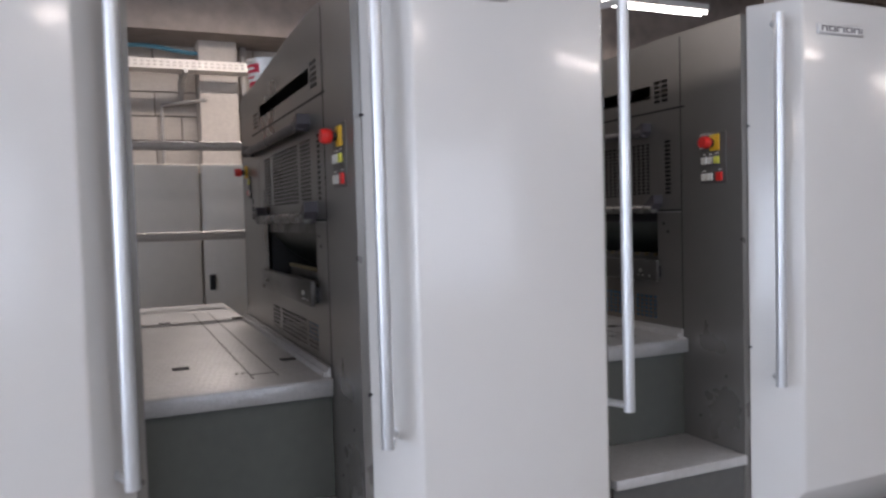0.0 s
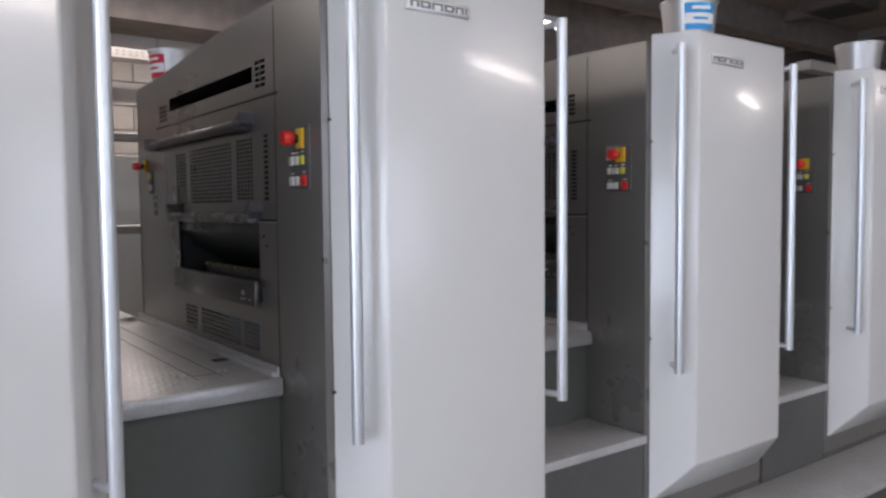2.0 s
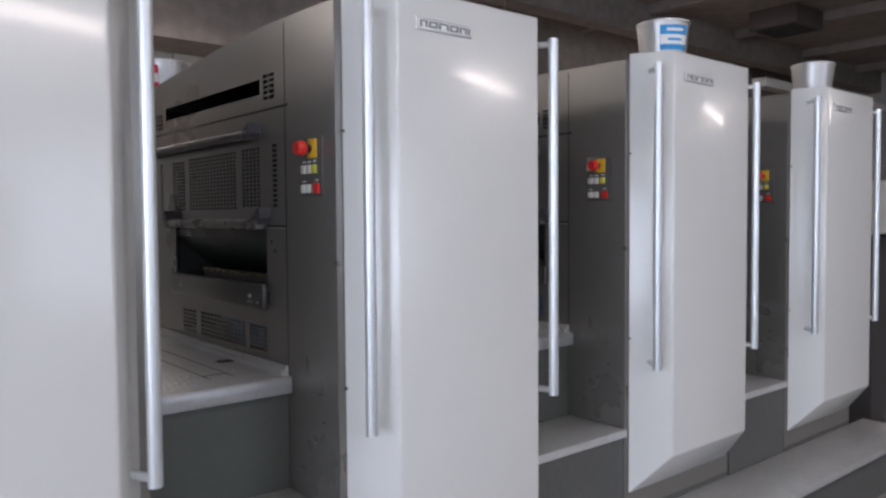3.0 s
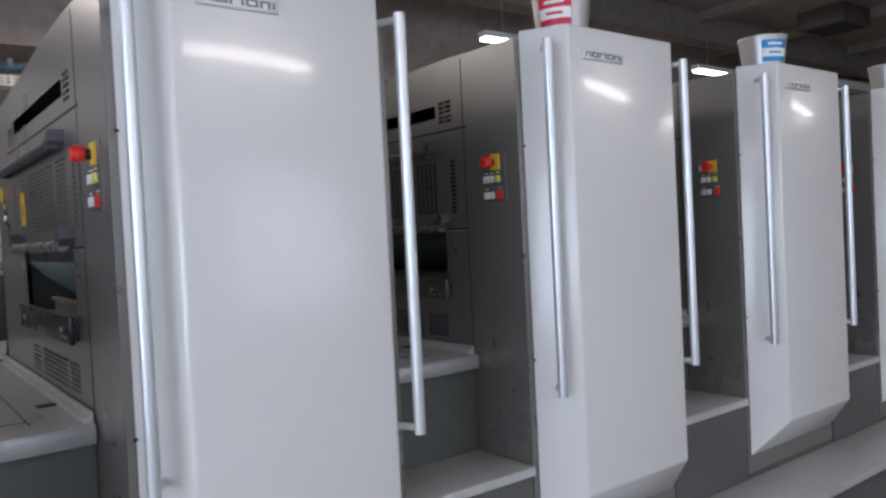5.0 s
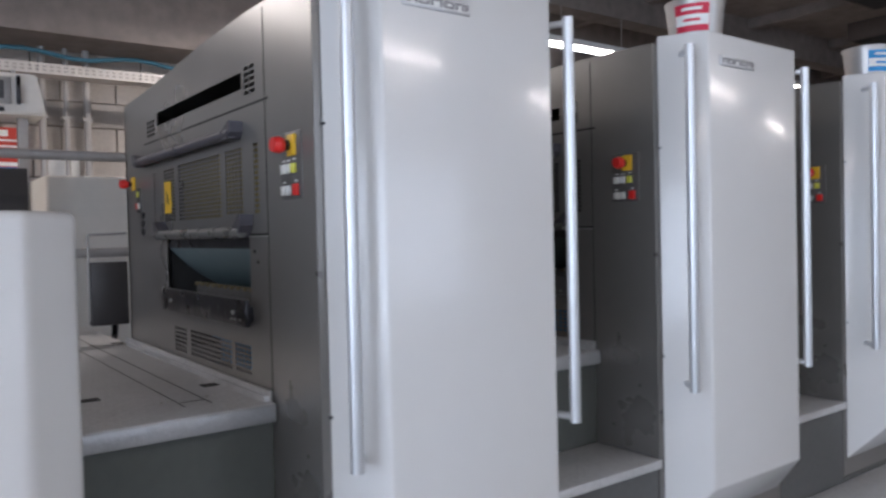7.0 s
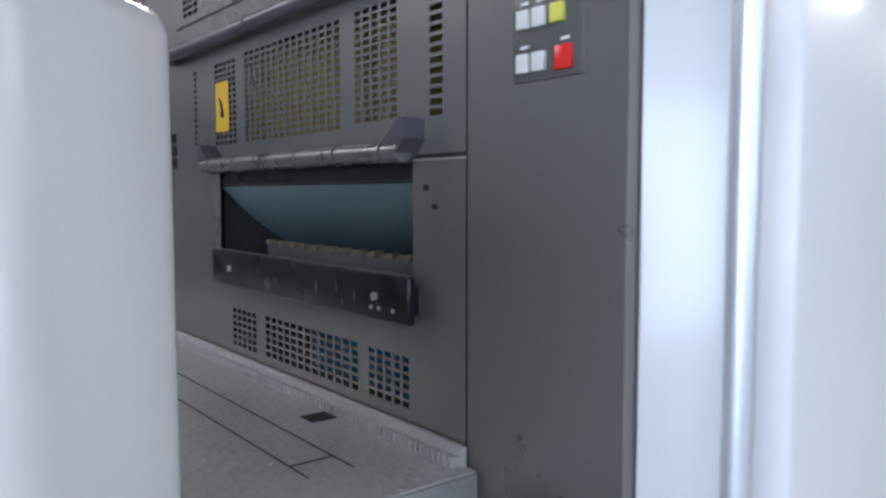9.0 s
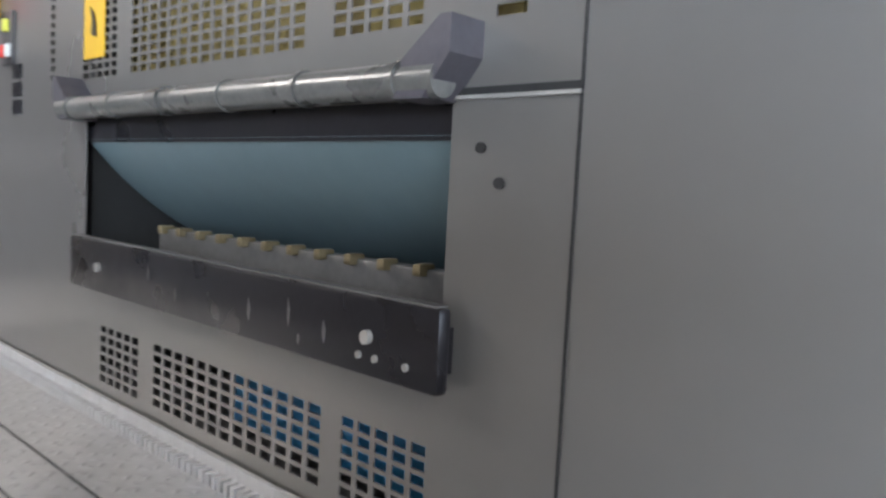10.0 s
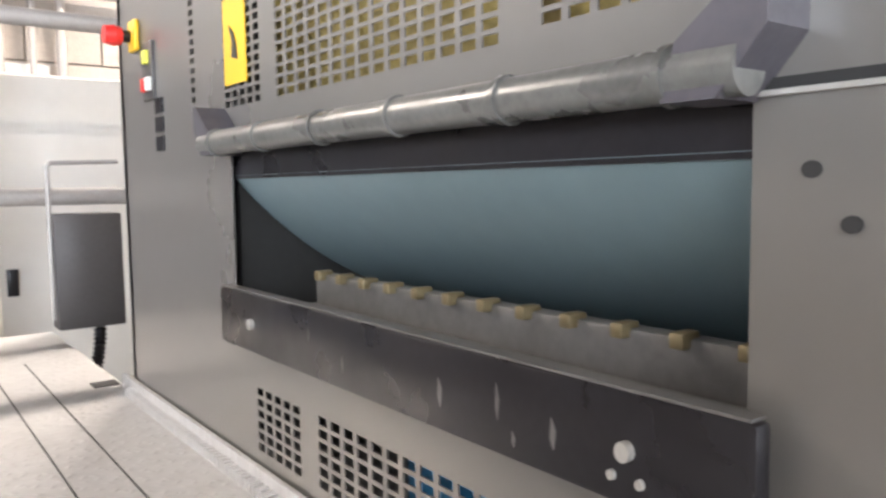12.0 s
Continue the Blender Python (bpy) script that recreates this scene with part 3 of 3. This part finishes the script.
# ---- far cabinets ----
def cabinet(x0, x1, z=1.78, y=3.5):
    c = tagged(new("electrical_cabinet"), "tall cream white sheet steel cabinet with a dark door latch", "cabinet", "cabinets behind the press")
    part("body", boxes(((x0, y, 0.0), (x1 - 0.004, y + 0.6, z)), bev=0.006), CREAM, c)
    part("door", boxes(((x0 + 0.008, y - 0.018, 0.08), (x1 - 0.012, y - 0.002, z - 0.008)), bev=0.004), CREAM, c)
    part("latch", boxes(((x0 + 0.03, y - 0.032, 0.96), (x0 + 0.068, y - 0.018, 1.06)), bev=0.003), BLACK, c)


for a in (-0.03, 0.60, 1.233, 1.87):
    cabinet(a, a + 0.63)


# ---- back wall services ----
def wall_pipe(x, r, y=5.5, z0=0.0, z1=3.9):
    p = tagged(new("wall_pipe"), "grey vertical service pipe clipped to the block wall", "pipe", "pipes on the wall")
    part("pipe", one(rod, (0, 0, z0), (0, 0, z1), r, 10), PIPE, p)
    for z in (1.2, 2.4, 3.4):
        part("clip", boxes(((-r - 0.012, -r - 0.004, z), (r + 0.012, 0.1, z + 0.025))), PIPE, p)
    p.matrix_world = pose(x, y, 0)


for x, r0 in ((0.28, 0.03), (0.46, 0.022), (0.62, 0.03), (1.86, 0.03)):
    wall_pipe(x, r0)
col = tagged(new("column"), "grey painted concrete column against the wall", "column")
part("shaft", boxes(((1.45, 5.3, 0.0), (1.78, 5.59, 3.95)), bev=0.01), BLOCK, col)

tr = tagged(new("cable_tray"), "white perforated steel cable tray along the wall", "cable tray")
ZT = 2.675
me = perforated(-2.5, 5.0, ZT, ZT + 0.075, slots(-2.5, 5.0, ZT + 0.01, ZT + 0.065, 150, 2, 0.55, 0.5), 0.004)
me.materials.append(TRAYW)
fr = new("side_rail", me)
fr.parent = tr
fr.matrix_local = pose(0, 5.0, 0, 0, 0, -90)
part("bottom", boxes(((-2.5, 5.004, ZT - 0.003), (5.0, 5.2, ZT + 0.002))), TRAYW, tr, soft=False)
for x in (-1.6, 0.0, 1.3, 2.6, 3.9):
    part("bracket", one(prism, [(5.0, ZT), (5.58, ZT), (5.58, ZT - 0.2), (5.5, ZT - 0.2), (5.3, ZT - 0.06), (5.0, ZT - 0.03)], 'x', x, x + 0.03), PIPE, tr, soft=False)
cbl = tagged(new("cable_run"), "dark blue air line sagging along the wall", "cable")
bm = bmesh.new()
tube_through(bm, [(-2.5 + i * 0.125, 5.35, 2.93 - 0.05 * math.sin(i * 0.45) ** 2) for i in range(35)], [0.018] * 35, 8)
part("line", bm, CABLE, cbl)
lp = tagged(new("conduit_loop"), "thin copper brown conduit bent on the block wall", "pipe")
bm = bmesh.new()
pipe_run(bm, [(1.15, 5.55, 1.6), (1.15, 5.55, 2.45), (1.5, 5.27, 2.47)], 0.014, 8)
part("pipe", bm, PIPE, lp)

# ---- console, signs and post beyond the press end ----
co = tagged(new("overhead_console"), "white overhead console with a grey screen and dark grips", "console")
bm = bmesh.new()
prism(bm, [(-1.4, 2.20), (0.07, 2.20), (0.02, 2.46), (-1.4, 2.46)], 'y', 4.0, 4.4)
bmesh.ops.recalc_face_normals(bm, faces=bm.faces)
bmesh.ops.bevel(bm, geom=list(bm.edges), offset=0.012, segments=2, affect='EDGES')
part("case", bm, CREAM, co)
part("screen_frame", boxes(((-0.36, 3.985, 2.26), (-0.13, 4.0, 2.43)), bev=0.004), PIPE, co)
part("screen", boxes(((-0.32, 3.978, 2.29), (-0.17, 3.986, 2.405))), PLATE, co, "dark grey screen", soft=False)
for x in (-0.42, -0.09):
    part("grip", boxes(((x - 0.012, 3.96, 2.26), (x + 0.012, 4.0, 2.44)), bev=0.006), BLACK, co)
part("gauge", one(rod, (-0.52, 4.0, 2.40), (-0.52, 3.975, 2.40), 0.045, 20), KEY, co)
part("valve", one(rod, (-0.52, 4.0, 2.30), (-0.52, 3.95, 2.30), 0.035, 16), BLACK, co)
part("name_plate", boxes(((-0.30, 3.993, 2.212), (-0.17, 4.0, 2.24))), BLACK, co, soft=False)
for x in (-1.2, -0.05):
    part("leg", boxes(((x - 0.03, 4.15, 0.0), (x + 0.03, 4.2, 2.2))), PIPE, co)

ps = tagged(new("sensor_post"), "black post with a clamp head and small lamp", "post")
part("post", boxes(((-0.46, 3.0, 0.0), (-0.40, 3.05, 1.95)), bev=0.004), BLACK, ps)
part("head", boxes(((-0.40, 3.0, 1.80), (-0.345, 3.06, 2.09)), ((-0.415, 2.99, 2.03), (-0.33, 3.07, 2.09)), bev=0.004), BLACK, ps)
part("lens", boxes(((-0.395, 2.985, 2.085), (-0.35, 3.02, 2.13)), bev=0.004), KEY, ps)

mc = tagged(new("dark_machine"), "dark grey machine frame standing before the wall", "machine")
part("frame", boxes(((-1.6, 3.3, 0.0), (-0.15, 3.42, 1.80)), ((-0.52, 3.2, 0.0), (-0.44, 3.3, 1.95)), bev=0.006), PLATE, mc)
# dark slab laid on the frame, painting the shade of an opening
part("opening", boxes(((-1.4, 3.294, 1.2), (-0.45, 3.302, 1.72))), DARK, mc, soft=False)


def sign(name, x0, x1, z0, z1, m, lab, bars):
    s_ = tagged(new(name), lab, "sign")
    part("board", boxes(((x0, 5.56, z0), (x1, 5.598, z1))), m, s_, soft=False)
    for a, b, c, d, mm in bars:
        part("mark", boxes(((x0 + a * (x1 - x0), 5.557, z0 + c * (z1 - z0)), (x0 + b * (x1 - x0), 5.561, z0 + d * (z1 - z0)))), mm, s_, soft=False)


sign("fire_sign", -0.07, 0.16, 1.92, 2.32, SIGNR, "red and white fire notice on the block wall", [(0.12, 0.88, 0.72, 0.76, LWHITE), (0.1, 0.45, 0.82, 0.95, LWHITE), (0.12, 0.88, 0.6, 0.64, LWHITE), (0.12, 0.7, 0.48, 0.52, LWHITE), (0.05, 0.95, 0.0, 0.2, LBLUE), (0.05, 0.95, 0.22, 0.3, LWHITE)])
sign("exit_sign", -0.75, -0.28, 1.93, 2.06, SIGNG, "green emergency exit sign on the wall", [(0.1, 0.3, 0.2, 0.8, LWHITE), (0.5, 0.9, 0.4, 0.6, LWHITE)])
pp = tagged(new("poster"), "pale paper notice on the block wall", "notice")
part("sheet", boxes(((0.32, 5.57, 1.75), (0.56, 5.598, 2.12))), LWHITE, pp, soft=False)

# ---- far end of the press ----
fe = tagged(new("feeder"), "dark feeder end of the press with a white control desk", "machine")
part("frame", boxes(((5.2, 0.3, 0.0), (6.6, 2.0, 1.28)), bev=0.01), PLATE, fe)
part("desk", boxes(((5.05, 0.1, 1.30), (6.3, 0.7, 1.62)), bev=0.02), CREAM, fe)
part("rail", one(rod, (5.15, 0.15, 0.0), (5.15, 0.15, 1.30), 0.025, 10), ALU, fe)
part("gantry", boxes(((5.2, 1.0, 2.3), (9.0, 1.1, 2.36)), ((6.4, 1.0, 0.0), (6.5, 1.1, 2.3))), PIPE, fe, soft=False)

# ---- ceiling vents ----
for x, y, sx, sy in ((7.6, 2.2, 0.9, 0.5), (9.6, 3.0, 0.7, 0.6)):
    v = tagged(new("ceiling_vent"), "dark brown rectangular vent hanging under the ceiling", "vent", "vents under the ceiling")
    part("frame", boxes(((x - sx / 2, y - sy / 2, 3.72), (x + sx / 2, y + sy / 2, 3.95)), bev=0.01), CEILD, v)
    part("grille", boxes(((x - sx / 2 + 0.05, y - sy / 2 + 0.05, 3.712), (x + sx / 2 - 0.05, y + sy / 2 - 0.05, 3.722))), DARK, v, soft=False)

# ---- wall blocks ----
bw, bh, gap = 0.44, 0.215, 0.012
block_mesh = mesh_of("block", boxes(((0, 0, 0), (bw - gap, 0.035, bh - gap)), bev=0.003), BLOCK)
for j in range(0, 18):
    for i in range(-8, 12):
        x = i * bw + (0.5 * bw if j % 2 else 0)
        if not (-2.4 < x < 3.6) or j < 4:
            continue
        ob = new("block", block_mesh)
        ob.parent = wall_north
        ob.location = (x, Y1 + 0.001, j * bh)
